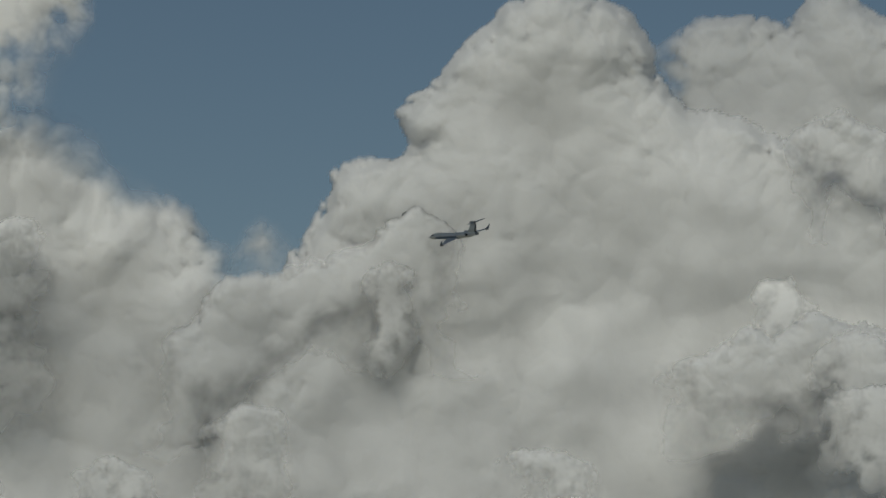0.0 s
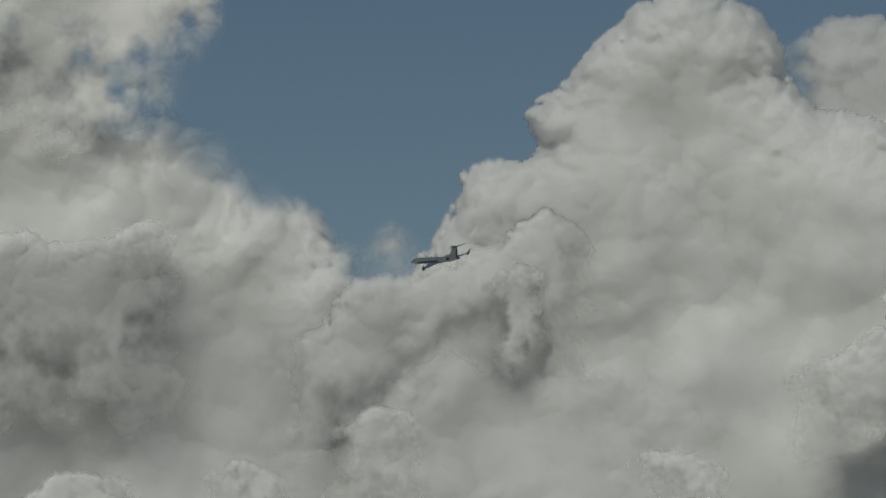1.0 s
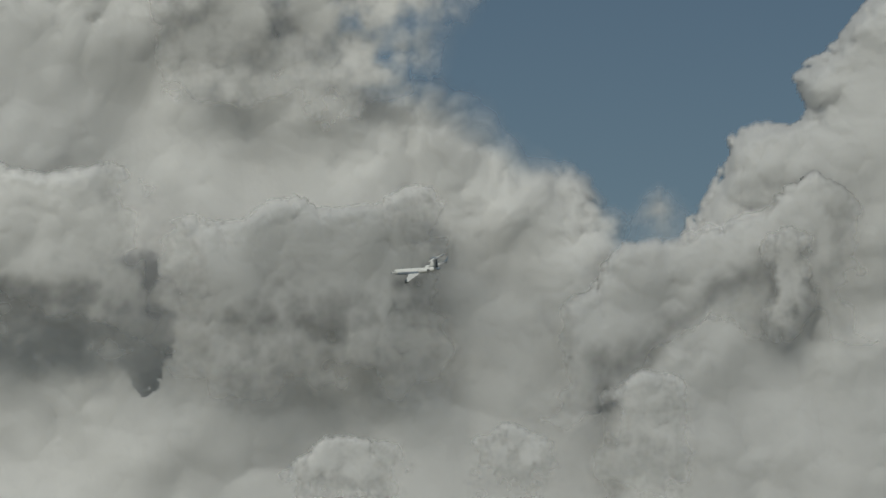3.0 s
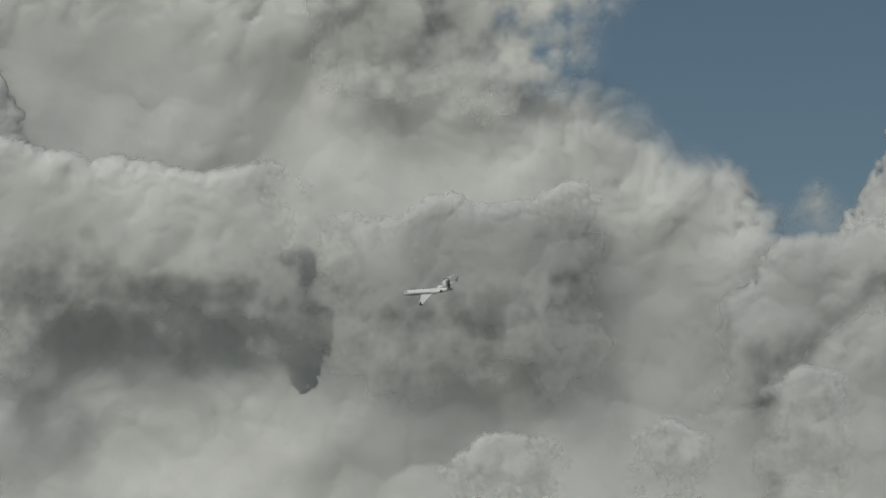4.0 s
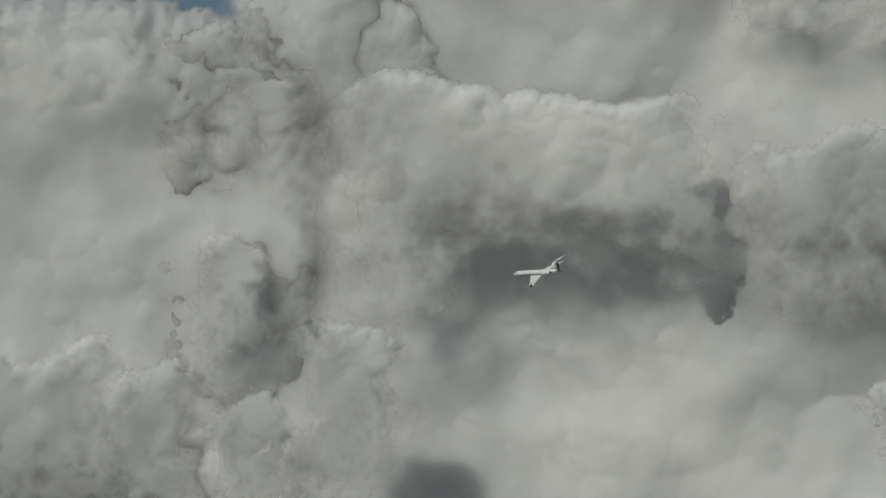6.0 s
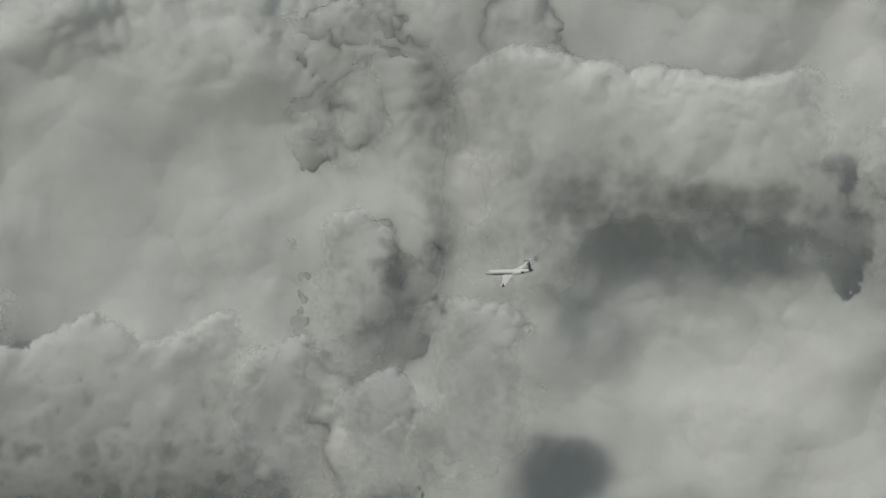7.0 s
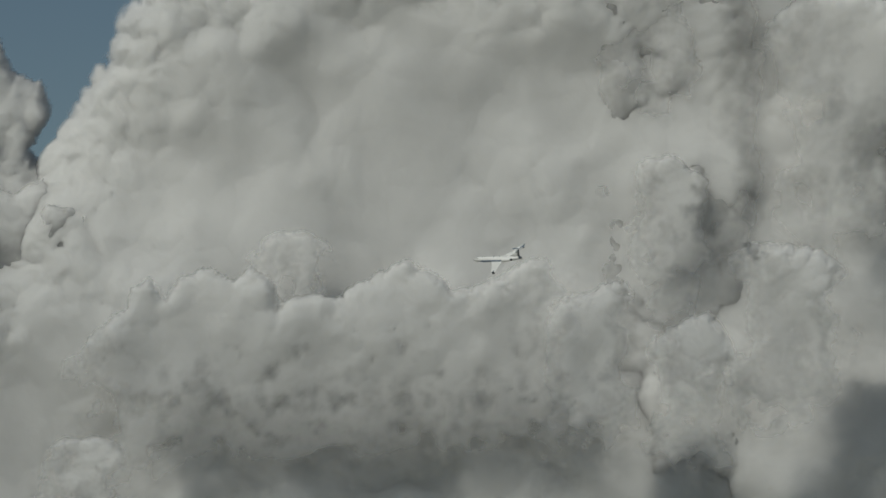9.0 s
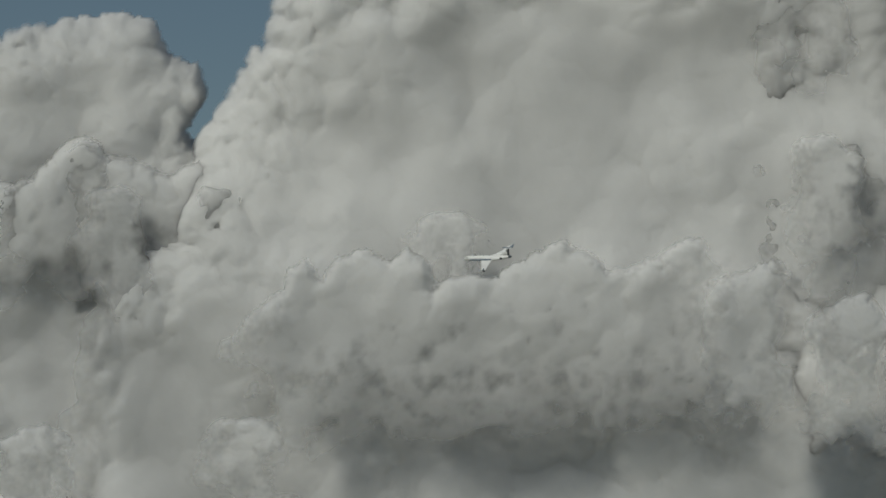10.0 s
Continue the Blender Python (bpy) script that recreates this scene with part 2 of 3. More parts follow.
cumulus(4466, [(26.77, 3.79), (25.08, 4.87), (24.62, 6.1), (24.43, 6.41), (24.12, 6.87), (23.93, 7.25), (23.66, 8.02), (23.31, 8.49), (22.16, 8.88), (20.62, 9.19), (19.09, 9.28), (18.01, 9.24), (17.09, 9.29), (16.55, 9.17), (16.32, 9.02), (16.0, 9.1), (15.4, 8.9), (14.6, 8.8)],
        -0.34, 0.92, "wide cream-grey cumulus bank with a bright knobbly edge", fade=0.5, soft=0.06)
cumulus(4387, [(17.55, 8.44), (17.32, 8.79), (16.78, 8.9), (16.24, 9), (15.94, 8.91), (15.59, 8.64), (15.44, 8.06)],
        5.03, 0.54, "pale grey billowing cumulus cloud standing before the far bank", fade=1.2, lean=0.1, head=True)
cumulus(4506, [(30.23, 7.16), (28.31, 7.47), (27.54, 7.47), (27.04, 7.63), (26.46, 7.75), (25.89, 7.8), (25.35, 7.68), (25.08, 7.22), (24.77, 7.12), (24.64, 6.72), (24.97, 6.26), (24.81, 6.1), (23.7, 4.88)],
        0.04, 0.65, "rounded cream-white cumulus cloud beyond a blue gap", fade=0.5)
cumulus(4427, [(29.08, 5.32), (28.31, 5.4), (27.42, 5.47), (26.96, 5.55), (26.58, 5.94), (26.27, 6.09), (25.89, 5.86), (25.12, 5.71), (24.62, 5.8), (24.16, 5.42), (23.74, 4.8), (23.24, 3.96)],
        0.58, 0.61, "pale grey billowing cumulus cloud standing before the far bank", fade=1.2, lean=0.1, head=True)
cumulus(4394, [(26.54, 5.02), (26.23, 5.41), (25.77, 5.49), (25.31, 5.33), (25.12, 4.87)],
        1.58, 0.46, "slender cream-grey cumulus pillar with a rounded head", fade=1, lean=0.1, soft=0.1, head=True)
cumulus(4394, [(24.85, 5.18), (24.62, 5.49), (24.24, 5.49), (23.93, 5.26)],
        1.58, 0.38, "slender cream-grey cumulus pillar with a rounded head", fade=1, lean=0.1, soft=0.1, head=True)
cumulus(4298, [(15.17, 6.76), (15.09, 7.45), (14.83, 7.91), (14.44, 8.21), (14.06, 8.37), (13.52, 8.3), (12.78, 8.14), (11.99, 8.07), (11.32, 7.96), (10.99, 7.92), (10.33, 7.99), (9.99, 8.08), (9.53, 7.78), (8.94, 7.25)],
        2.34, 0.61, "grey cauliflower-topped cumulus ridge with a dark crest", lean=0.12, fade=1.8, head=True)
cumulus(4341, [(10.02, 7.17), (8.94, 7.32), (8.14, 7.32), (7.79, 7.56), (7.49, 7.63), (7.1, 7.48), (6.38, 7.56), (6.02, 7.72), (5.76, 7.79), (5.38, 7.64), (5.18, 7.19), (4.87, 6.8)],
        2.73, 0.58, "low grey cumulus ridge with small dark knobs", lean=0.12, fade=1.8, head=True)
cumulus(4374, [(4.56, 5.5), (4.25, 6.04), (3.49, 6.39), (2.95, 6.97), (2.41, 7.12), (1.72, 7.28), (1.1, 7.43), (0.72, 7.78), (0.34, 8.01), (-0.01, 7.86), (-0.36, 7.36), (-0.89, 6.52)],
        3.11, 0.69, "cream-grey cumulus foot with rounded knobs", fade=1.1, soft=0.08, lean=0.1, head=True)
cumulus(4248, [(-2.51, 5.3), (-2.66, 5.61), (-2.97, 5.8), (-3.58, 5.92), (-4.2, 6.31), (-4.51, 6.15), (-5.04, 6.54), (-5.51, 6.39), (-6.03, 6.24), (-6.89, 5.86)],
        3.5, 0.58, "dull blue-grey cumulus cloud low in front", lean=0.15, fade=1, head=True)
cumulus(4149, [(3.52, 4.66), (3.45, 4.89), (3.1, 5.12), (2.72, 5.29), (2.26, 5.24), (1.95, 5.05), (1.83, 4.67)],
        2.73, 0.42, "small grey cauliflower-headed cumulus cloud low before the others", lean=0.1, fade=1.2, head=True)
cumulus(4166, [(5.29, 3.88), (5.18, 4.19), (4.95, 4.42), (4.49, 4.59), (4.1, 4.43), (3.72, 4.27), (3.6, 3.97)],
        2.73, 0.35, "small grey cauliflower-headed cumulus cloud low before the others", lean=0.1, fade=1.2, head=True)
cumulus(4149, [(7.87, 3.41), (7.8, 3.8), (7.42, 4.1), (7.04, 4.41), (6.58, 4.38), (6.04, 4.34), (5.79, 4.03), (5.71, 3.42)],
        2.73, 0.38, "small grey cauliflower-headed cumulus cloud low before the others", lean=0.1, fade=1.2, head=True)
cumulus(4166, [(-0.32, 3.91), (-0.59, 4.52), (-1.05, 4.69), (-1.66, 4.68), (-2.05, 4.45), (-2.39, 3.92)],
        3.11, 0.42, "small grey cauliflower-headed cumulus cloud low before the others", lean=0.1, fade=1.2, head=True)
cumulus(4149, [(-4.97, 4.85), (-5.2, 5.35), (-5.58, 5.48), (-6.03, 5.55), (-6.58, 5.39), (-6.89, 4.86)],
        3.11, 0.38, "small grey cauliflower-headed cumulus cloud low before the others", lean=0.1, fade=1.2, head=True)
cumulus(4182, [(18.16, 3.06), (18.02, 3.64), (17.86, 3.94), (17.6, 4.21), (17.25, 4.33), (16.79, 4.49), (16.48, 4.26), (16.36, 3.68)],
        1.12, 0.50, "grey cauliflower cumulus head in a cluster of three", lean=0.15, fade=1.6, head=True)
cumulus(4149, [(16.63, 2.99), (16.52, 3.49), (16.4, 3.72), (15.94, 3.95), (15.64, 4.03), (15.41, 3.8), (15.01, 3.15)],
        1.12, 0.46, "smaller dark grey cumulus head in a cluster", lean=0.15, fade=1.6, head=True)
cumulus(4232, [(15.59, 3.84), (15.52, 4.34), (15.33, 4.8), (15.02, 4.99), (14.64, 4.92), (14.1, 4.88), (13.71, 4.58), (13.3, 4.5)],
        1.12, 0.58, "tall grey cumulus head in a cluster", lean=0.15, fade=1.6, head=True)
cumulus(4281, [(24.85, 2.67), (24.32, 3.44), (23.93, 3.82), (23.51, 4.09), (23.44, 4.36), (23.24, 4.48), (23.01, 4.29), (22.78, 4.53), (22.47, 4.6), (22.09, 4.46), (21.84, 4.62), (21.61, 4.44), (21.46, 4.15), (21.01, 4.29), (20.7, 4.23), (20.32, 4.44), (20.01, 4.67), (19.7, 4.77), (19.39, 4.55), (19.09, 4.38), (18.7, 4.44), (18.24, 4.66), (18.05, 4.78), (17.7, 4.66), (17.32, 4.58), (17.13, 4.39), (16.94, 4.05)],
        0.58, 0.45, "long slate-grey cumulus ridge with knobs along its crest", lean=0.15, fade=2.2, head=True)
cumulus(4149, [(25, 1.49), (24.89, 2.03), (24.77, 2.19), (24.39, 2.33), (23.93, 2.34), (23.54, 2.23), (23.24, 1.81)],
        0.42, 0.38, "small grey cauliflower-headed cumulus cloud low before the others", lean=0.1, fade=1.2, head=True)
cumulus(4149, [(27.92, 1.48), (27.54, 1.94), (27.08, 2.22), (26.77, 2.28), (26.31, 2.1), (26, 1.49)],
        0.42, 0.38, "small grey cauliflower-headed cumulus cloud low before the others", lean=0.1, fade=1.2, head=True)
cumulus(4370, [(0.77, 7.59), (0.71, 7.78), (0.53, 7.96), (0.3, 8.02), (-0.01, 7.86), (-0.16, 7.55)],
        6.65, 0.25, "small grey knob of cumulus on a pale foot", fade=0.5, soft=0.07, head=True)
cumulus(4354, [(1.21, 6.52), (1.16, 6.94), (1.0, 7.18), (0.69, 7.29), (0.38, 7.15), (0.25, 6.75)],
        4.92, 0.32, "slender grey cumulus pillar with a rounded head", fade=0.8, soft=0.07, head=True)
cumulus(4321, [(-3.9, 6.19), (-4.06, 6.61), (-4.33, 6.97), (-4.76, 7.02), (-5.06, 6.71), (-5.32, 6.18)],
        4.58, 0.36, "blue-grey cumulus head before the tall tower", fade=0.9, soft=0.08, head=True)
cumulus(4215, [(-4.66, 5.19), (-4.97, 5.83), (-5.28, 6.24), (-5.67, 6.25), (-6.12, 6.09), (-6.72, 5.55)],
        3.19, 0.42, "slate-grey cumulus head low in front", fade=0.9, soft=0.06, head=True)
cumulus(4347, [(16.88, 5.33), (16.78, 5.91), (16.55, 6.1), (16.32, 6.16), (16.09, 6.18), (15.86, 5.97), (15.59, 5.91), (15.36, 5.49)],
        3.13, 0.40, "soft grey cumulus head standing before the far bank", fade=0.9, soft=0.09, lean=0.1, head=True)
cumulus(4413, [(26.69, 5.57), (26.54, 5.96), (26.32, 6.11), (26.08, 6.07), (25.84, 5.82), (25.69, 5.35)],
        4.15, 0.28, "small cream-grey knob of cumulus", fade=0.6, soft=0.06, head=True)
cumulus(4413, [(27.69, 5.03), (27.33, 5.44), (27.05, 5.58), (26.79, 5.45), (26.56, 4.96)],
        3.76, 0.28, "small cream-grey knob of cumulus", fade=0.6, soft=0.06, head=True)
cumulus(4479, [(26.67, 6.49), (26.59, 6.95), (26.42, 7.16), (26.25, 7.09), (26.16, 6.57)],
        5.59, 0.22, "small grey knob on a rounded cloud", fade=0.5, soft=0.06, head=True)
cumulus(4479, [(27.86, 6.55), (27.48, 7.05), (27.1, 7.2), (26.81, 7.1), (26.6, 6.57)],
        5.55, 0.28, "small grey knob on a rounded cloud", fade=0.5, soft=0.06, head=True)
cumulus(4387, [(16.97, 4.81), (16.87, 5.58), (16.68, 6.0), (16.37, 6.14), (15.93, 6.09), (15.33, 6.01), (14.79, 5.56)],
        2.41, 0.50, "grey cumulus head standing before the far bank", fade=1.0, soft=0.1, head=True)
cumulus(4331, [(22.09, 4.44), (21.97, 4.86), (21.74, 5.07), (21.43, 5.16), (21.09, 5.15), (20.78, 4.98), (20.55, 4.44)],
        3.24, 0.30, "soft grey cumulus head standing before the far bank", fade=0.6, soft=0.1, head=True)

# added unseen layers, thin and high over the bank, which dim the sun there in soft patches, the denser one over its
# near side
shade_cloud((-850, 2900, 1850), 2900, 680, 0.42, "thin grey high layer, unseen, added to dim the bank", 41, 420)
shade_cloud((-850, 1560, 1800), 2900, 820, 0.42, "denser grey high layer, unseen, added to dim the near clouds", 43, 420)
# an added unseen cloud, small and loose, high on the sunward side of the start of the flight, whose shade the aircraft
# leaves
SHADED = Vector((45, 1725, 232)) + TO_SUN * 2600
shade_cloud(SHADED, 150, 300, 1.2, "small dense grey cloud, unseen, added to shade the flight's start", 77, 400)


# ---- the aircraft: x ahead, y to its left, z up, metres ----
def part(name, bm, mat, parent, label=""):
    bmesh.ops.recalc_face_normals(bm, faces=bm.faces)
    mesh = bpy.data.meshes.new(name)
    bm.to_mesh(mesh)
    bm.free()
    mesh.materials.append(mat)
    for poly in mesh.polygons:
        poly.use_smooth = True
    ob = new(name, mesh)
    ob.parent = parent
    return tagged(ob, label)


def loft(rings, cap=True):
    """A skin through rings of equally many points."""
    bm = bmesh.new()
    rows = [[bm.verts.new(p) for p in ring] for ring in rings]
    n = len(rows[0])
    for a, b in zip(rows, rows[1:]):
        for i in range(n):
            bm.faces.new((a[i], a[(i + 1) % n], b[(i + 1) % n], b[i]))
    if cap:
        bm.faces.new(rows[0])
        bm.faces.new(rows[-1])
    return bm


def tube(stations, around=28, y=0.0):
    """A round body from stations of x, half width, half height, height of its axis."""
    return loft([[(x, y + w * math.cos(a * math.tau / around), z + h * math.sin(a * math.tau / around)) for a in range(around)]
                 for x, w, h, z in stations])


def foil(x, y, z, chord, thick, upright=False, cant=0.0):
    """A section with its leading edge at x, y, z."""
    ring = []
    for k in range(16):
        a = k * math.tau / 16
        s = 0.5 - 0.5 * math.cos(a)
        t = thick * chord * 2.6 * (math.sqrt(s) * 0.30 - 0.126 * s - 0.35 * s * s + 0.28 * s ** 3 - 0.104 * s ** 4) * (1 if a < math.pi else -1)
        ring.append((x - s * chord, y + t, z) if upright else (x - s * chord, y - t * math.sin(cant), z + t * math.cos(cant)))
    return ring


def box(x0, x1, y0, y1, z0, z1):
    bm = bmesh.new()
    bmesh.ops.create_cube(bm, size=1.0)
    for v in bm.verts:
        v.co = ((x0 + x1) / 2 + v.co.x * (x1 - x0), (y0 + y1) / 2 + v.co.y * (y1 - y0), (z0 + z1) / 2 + v.co.z * (z1 - z0))
    bmesh.ops.bevel(bm, geom=bm.edges[:], offset=min(x1 - x0, y1 - y0, z1 - z0) * 0.25, segments=1, affect="EDGES")
    return bm


def pane(x, high, w, h, side, lean=0.0):
    """A small rounded pane on the fuselage's side."""
    bm = bmesh.new()
    r = 1.205
    rows = []
    for dz in (-h, -h * 0.6, 0.0, h * 0.6, h):
        half = w * (0.7 if abs(dz) == h else 1.0)
        z = high + dz
        y = side * (math.sqrt(max(r * r - z * z, 0.01)) - lean)
        rows.append([bm.verts.new((x - half, y, z)), bm.verts.new((x + half, y, z))])
    for a, b in zip(rows, rows[1:]):
        bm.faces.new((a[0], a[1], b[1], b[0]))
    bmesh.ops.solidify(bm, geom=bm.faces[:], thickness=0.03)
    return bm


def aircraft():
    jet = tagged(new("jet_aircraft"), "white twin-engine surveillance jet with side fairings, banking in flight", "aircraft")
    body = part("fuselage", tube([(14.0, 0.42, 0.40, -0.42), (13.4, 0.68, 0.66, -0.36), (12.6, 0.96, 0.96, -0.22), (11.6, 1.12, 1.14, -0.07),
                                  (10.4, 1.18, 1.20, 0.0), (6.0, 1.2, 1.2, 0.0), (0.0, 1.2, 1.2, 0.0), (-5.0, 1.2, 1.2, 0.0),
                                  (-8.0, 1.10, 1.14, 0.06), (-10.5, 0.90, 0.98, 0.2), (-12.6, 0.66, 0.74, 0.36), (-13.6, 0.55, 0.6, 0.42)]), WHITE, jet,
                "white upper fuselage")
    part("nose_radome", tube([(14.02, 0.43, 0.41, -0.42), (14.4, 0.31, 0.29, -0.45), (14.6, 0.16, 0.15, -0.47), (14.72, 0.04, 0.04, -0.48)]), SLATE, jet,
         "slate-grey rounded nose cap")
    # the blue-grey colour stands for the shaded underside of the nose
    part("chin_fairing", tube([(13.3, 0.05, 0.05, -0.85), (12.8, 0.40, 0.22, -0.92), (11.6, 0.62, 0.34, -1.0), (10.2, 0.55, 0.28, -1.06), (9.0, 0.1, 0.06, -1.1)]),
         GREY_SHADED, jet, "fairing under the nose, its underside shade painted blue-grey")
    part("tail_radome", tube([(-13.4, 0.62, 0.66, 0.42), (-14.0, 0.66, 0.68, 0.44), (-14.6, 0.52, 0.54, 0.46), (-14.95, 0.2, 0.2, 0.47), (-15.0, 0.03, 0.03, 0.47)]),
         GREY_SHADED, jet, "blue-grey bulbous tail radome")
    part("belly_fairing", tube([(4.6, 0.2, 0.1, -1.1), (3.2, 1.15, 0.42, -1.05), (0.0, 1.45, 0.55, -1.0), (-4.0, 1.35, 0.5, -0.98), (-6.6, 0.2, 0.1, -0.95)]), WHITE, jet)
    for side in (1, -1):
        # painted blue-grey; the colour also carries the shade of the lower flank
        part("radar_fairing", tube([(10.4, 0.03, 0.1, -0.5), (9.6, 0.28, 0.45, -0.52), (8.2, 0.42, 0.62, -0.54), (0.0, 0.45, 0.64, -0.52),
                                    (-2.4, 0.40, 0.58, -0.48), (-4.4, 0.24, 0.36, -0.42), (-5.4, 0.03, 0.1, -0.4)], 20, side * 0.98), GREY_SHADED, jet,
             "blue-grey conformal radar fairing, shade deepened in its paint")
        for k in range(3):
            part("cockpit_window", pane(12.15 - k * 0.52, 0.58 + 0.05 * k, 0.22, 0.17, side, 0.26 - 0.1 * k), GLASS, body, "dark cockpit pane")
        # wing, swept and rising a little, with a canted winglet and a pod at its tip
        wing = part("wing", loft([foil(4.0, side * 0.6, -1.0, 7.4, 0.12), foil(2.6, side * 2.2, -0.98, 6.0, 0.115), foil(0.2, side * 5.6, -0.92, 4.6, 0.105),
                                  foil(-2.7, side * 10.2, -0.84, 3.1, 0.10), foil(-4.8, side * 13.5, -0.78, 2.1, 0.095)]), WHITE, jet)
        # winglet shade is put into its colour, on both sides alike
        part("winglet", loft([foil(-4.85, side * 13.5, -0.77, 2.05, 0.09), foil(-5.4, side * 13.95, -0.58, 1.75, 0.085, cant=-side * 0.6),
                              foil(-6.3, side * 14.25, 0.15, 1.05, 0.08, cant=-side * 1.3), foil(-7.2, side * 14.45, 1.05, 0.55, 0.07, cant=-side * 1.35)]),
             GREY_SHADED, wing, "upswept winglet, its shade painted in blue-grey")
        part("wingtip_pod", tube([(-5.1, 0.03, 0.03, -1.0), (-5.3, 0.18, 0.18, -1.02), (-5.8, 0.27, 0.27, -1.04), (-6.6, 0.27, 0.27, -1.04),
                                  (-7.0, 0.18, 0.18, -1.0), (-7.2, 0.04, 0.04, -0.98)], 16, side * 13.6), DARK, wing, "dark sensor pod under the wing tip")
        for y, x in ((4.0, -3.6), (7.2, -4.4), (10.2, -5.2)):
            part("flap_fairing", tube([(x + 1.6, 0.03, 0.03, -1.12 + y * 0.018), (x + 0.8, 0.14, 0.17, -1.16 + y * 0.018), (x - 0.5, 0.12, 0.14, -1.14 + y * 0.018),
                                       (x - 1.2, 0.02, 0.02, -1.08 + y * 0.018)], 10, side * y), WHITE, wing)
        for y0, y1 in ((2.4, 5.6), (5.8, 9.6)):
            x0, x1 = (-3.4 - (y0 - 2.2) * 0.27, -3.4 - (y1 - 2.2) * 0.27)
            z0, z1 = -0.98 + (y0 - 2.2) * 0.018, -0.98 + (y1 - 2.2) * 0.018
            part("flap", loft([foil(x0 + 1.25, side * y0, z0, 1.2, 0.12), foil(x1 + 0.95, side * y1, z1, 0.85, 0.12)]), WHITE, wing)
        part("aileron", loft([foil(-4.75, side * 9.9, -0.85, 0.75, 0.1), foil(-6.3, side * 13.0, -0.79, 0.5, 0.1)]), WHITE, wing)
        # engine on its stub
        cell = part("engine_nacelle", tube([(-4.4, 0.62, 0.62, 0.55), (-4.55, 0.76, 0.76, 0.55), (-5.4, 0.90, 0.90, 0.56), (-7.2, 0.92, 0.92, 0.58),
                                            (-8.8, 0.78, 0.78, 0.6), (-9.7, 0.60, 0.60, 0.62)], 24, side * 2.35), WHITE, jet)
        part("intake_lip", tube([(-4.34, 0.60, 0.60, 0.55), (-4.40, 0.70, 0.70, 0.55), (-4.62, 0.80, 0.80, 0.55), (-4.7, 0.76, 0.76, 0.55)], 24, side * 2.35), METAL, cell, "polished intake lip")
        # no hollow here: a dark disc paints the shade inside the intake
        part("intake", tube([(-4.33, 0.54, 0.54, 0.55), (-4.5, 0.50, 0.50, 0.55)], 24, side * 2.35), DARK, cell, "intake mouth, a dark disc for the shaded hollow")
        part("exhaust", tube([(-9.5, 0.57, 0.57, 0.62), (-10.2, 0.48, 0.48, 0.63), (-10.5, 0.42, 0.42, 0.63)], 24, side * 2.35), DARK, cell, "dark exhaust nozzle")
        part("pylon", loft([foil(-5.2, side * 0.9, 0.48, 3.9, 0.10), foil(-5.4, side * 1.7, 0.52, 3.5, 0.10)]), WHITE, cell)
        # tailplane on top of the fin
        plane = part("tailplane", loft([foil(-12.3, side * 0.05, 5.35, 2.9, 0.09), foil(-13.0, side * 1.6, 5.38, 2.4, 0.085), foil(-14.4, side * 5.3, 5.5, 1.15, 0.08)]), WHITE, jet)
        part("elevator", loft([foil(-14.42, side * 0.5, 5.36, 0.8, 0.1), foil(-15.15, side * 5.1, 5.49, 0.42, 0.1)]), GREY_SHADED, plane, "grey elevator")
    fin = part("fin", loft([foil(-7.6, 0, 0.85, 6.0, 0.10, True), foil(-9.4, 0, 2.2, 4.3, 0.10, True), foil(-11.9, 0, 5.2, 2.9, 0.10, True)]), WHITE, jet)
    # the rudder's slate colour paints in the shade on the fin's rear
    part("rudder", loft([foil(-12.1, 0, 1.0, 1.75, 0.12, True), foil(-13.75, 0, 4.7, 0.95, 0.12, True)]), SLATE, fin, "rudder with the fin's shade painted slate-grey")
    part("fin_fairing", tube([(-10.9, 0.04, 0.04, 5.35), (-11.2, 0.3, 0.26, 5.38), (-12.2, 0.42, 0.34, 5.42), (-13.8, 0.36, 0.28, 5.45), (-15.0, 0.2, 0.16, 5.45), (-15.7, 0.03, 0.03, 5.45)], 16),
         GREY_SHADED, fin, "grey bullet fairing on top of the fin")
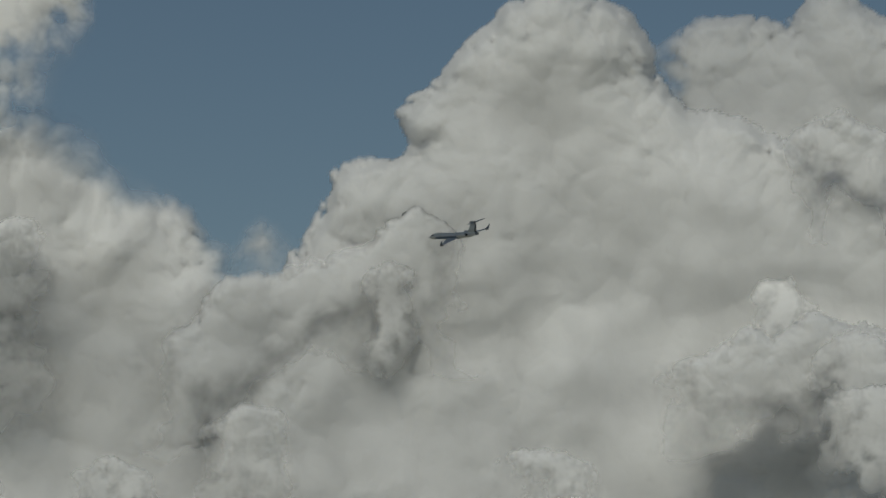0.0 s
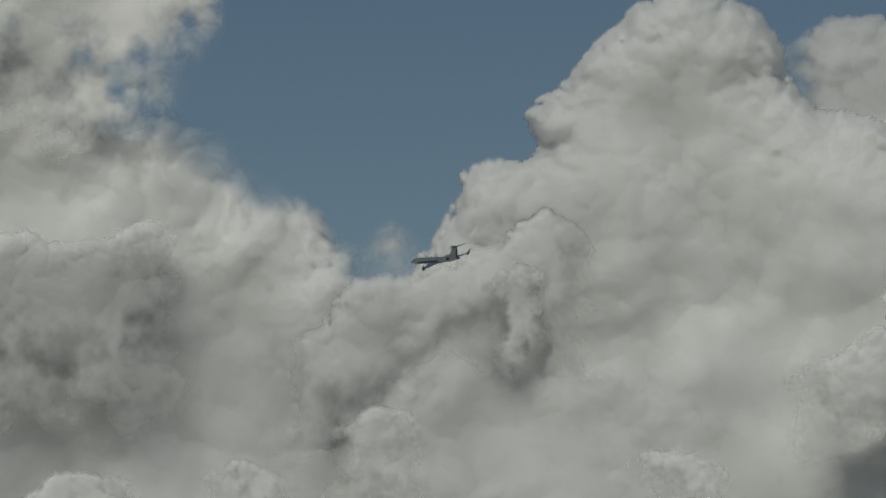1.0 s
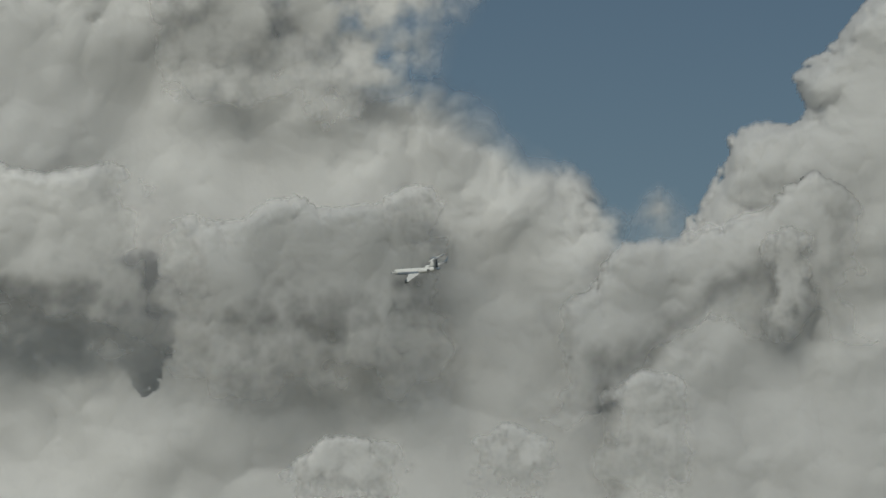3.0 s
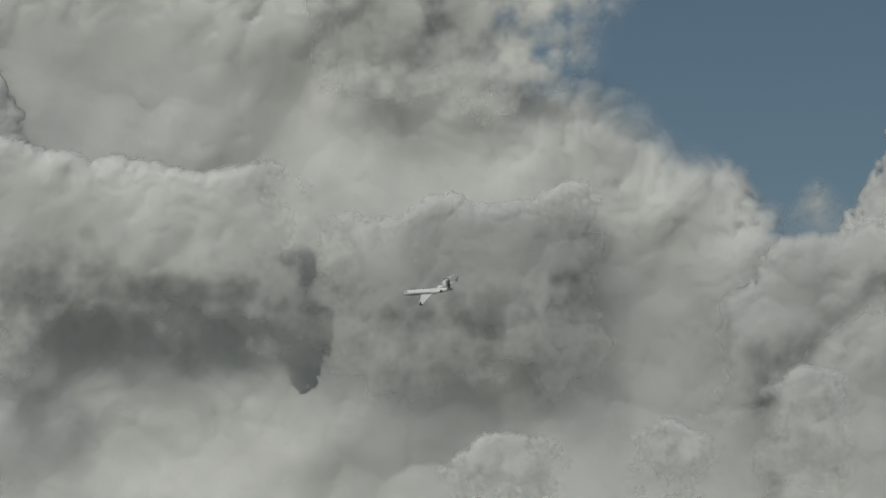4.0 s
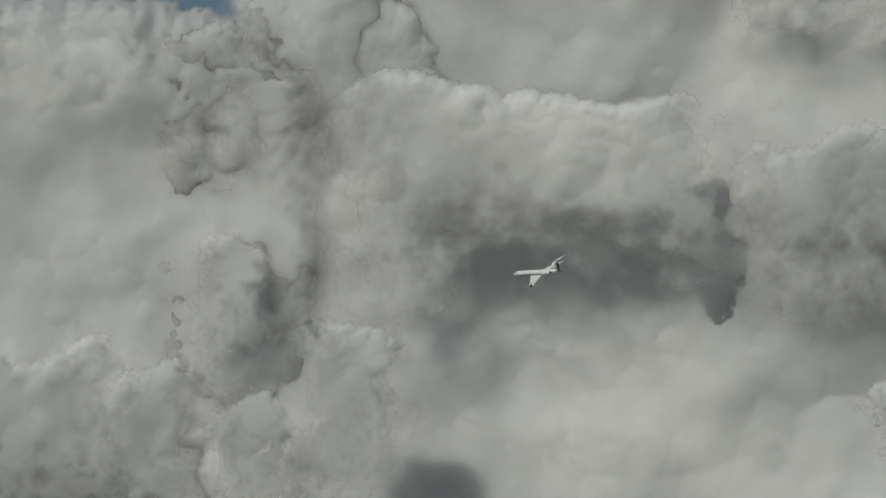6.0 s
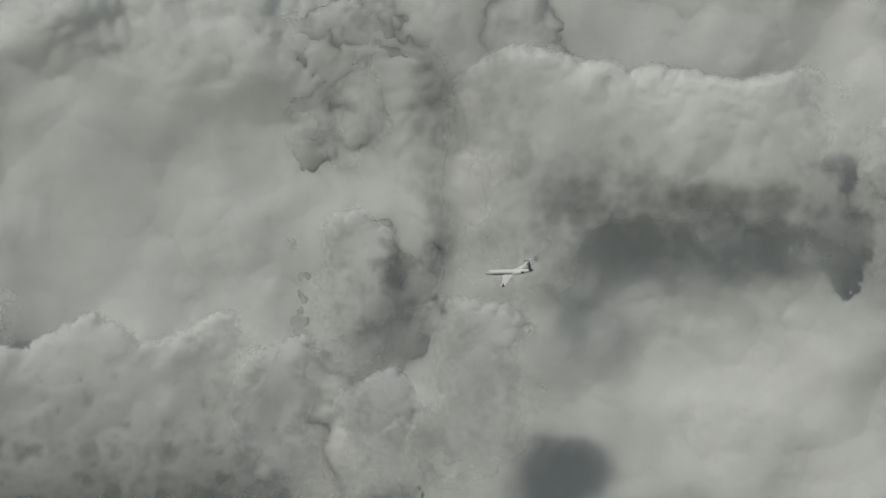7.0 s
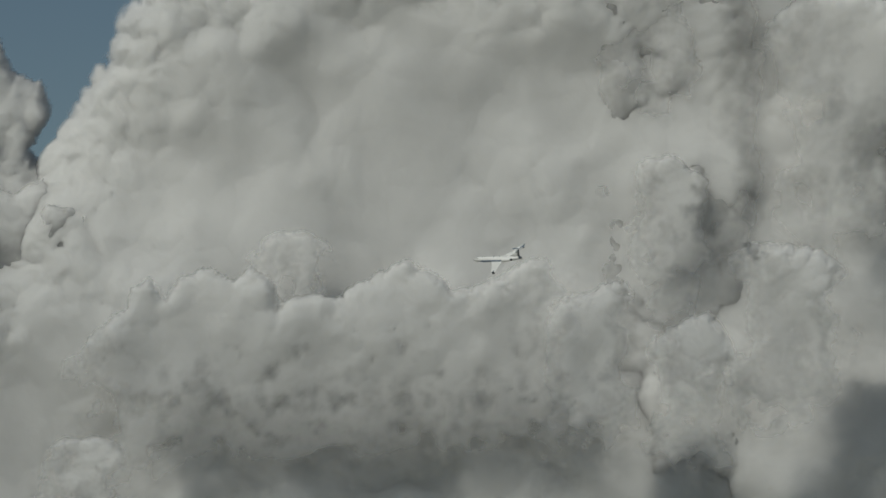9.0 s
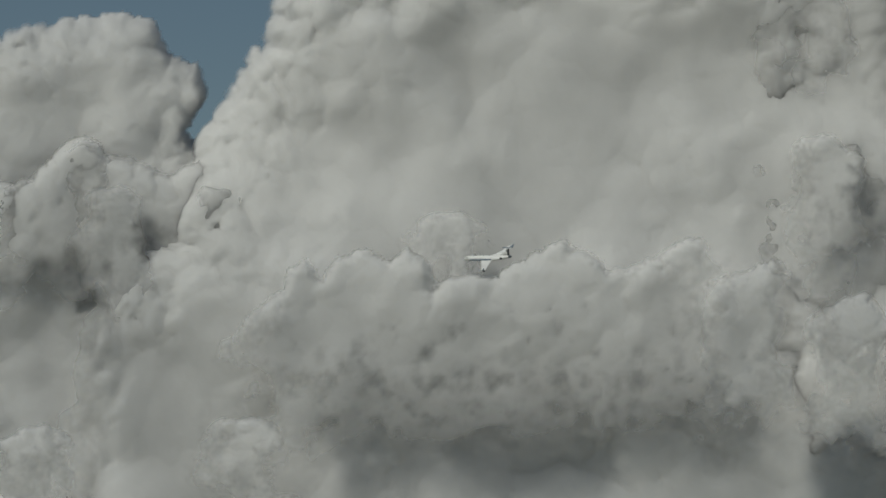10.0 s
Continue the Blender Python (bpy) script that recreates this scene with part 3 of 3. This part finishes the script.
    for x, h in ((9.0, 0.5), (7.4, 0.42), (2.0, 0.5), (-1.5, 0.4)):
        part("blade_antenna", loft([foil(x, 0, 1.15, 0.5, 0.12, True), foil(x - 0.2, 0, 1.2 + h, 0.28, 0.12, True)]), GREY_SHADED, jet)
    for x in (6.5, -2.0):
        part("belly_antenna", loft([foil(x, 0, -1.15, 0.5, 0.12, True), foil(x - 0.2, 0, -1.75, 0.28, 0.12, True)]), GREY_SHADED, jet)
    return jet


jet = aircraft()


def motions():
    """The aircraft's flight: seconds, place, heading (from +x to the left), nose up, bank."""
    flight = [
        (0.0, 4.4, 1738.3, 234.1, 134.2, 3.9, -19.8),
        (0.5, -25.7, 1756.7, 232.2, 133.9, 2.9, -19.7),
        (1.0, -58.4, 1774.7, 229.4, 136.5, 3.3, -19.5),
        (1.5, -89.5, 1791.7, 227.2, 136.3, 2.7, -20.5),
        (2.0, -122.8, 1807.5, 224.0, 139.1, 3.2, -21.3),
        (2.5, -154.7, 1821.8, 220.8, 140.6, 2.7, -22.5),
        (4.0, -255.1, 1858.7, 209.9, 147.8, 1.1, -27.9),
        (4.5, -290.4, 1870.2, 206.0, 146.6, 1.5, -28.4),
        (5.0, -327.9, 1880.8, 202.0, 148.3, 1.4, -29.3),
        (5.5, -364.0, 1890.8, 198.1, 150.4, 1.4, -29.7),
        (6.0, -403.0, 1899.7, 194.1, 152.6, 1.1, -30.2),
        (6.2, -418.9, 1902.9, 192.5, 152.9, 1.1, -30.2),
        (7.5, -520.3, 1921.4, 182.7, 156.8, 2.3, -31.2),
        (8.0, -563.1, 1927.6, 179.5, 158.4, 1.7, -31.0),
        (8.5, -605.6, 1934.2, 176.4, 160.5, 1.3, -31.1),
        (9.0, -649.2, 1940.6, 173.4, 161.9, 2.0, -31.2),
        (9.5, -694.0, 1946.8, 170.5, 163.8, 1.4, -30.2),
        (10.0, -740.3, 1952.6, 167.7, 165.7, 1.9, -29.3),
    ]
    walk(jet, [(t, pose(x, y, z, bank, -nose, heading)) for t, x, y, z, heading, nose, bank in flight])


motions()
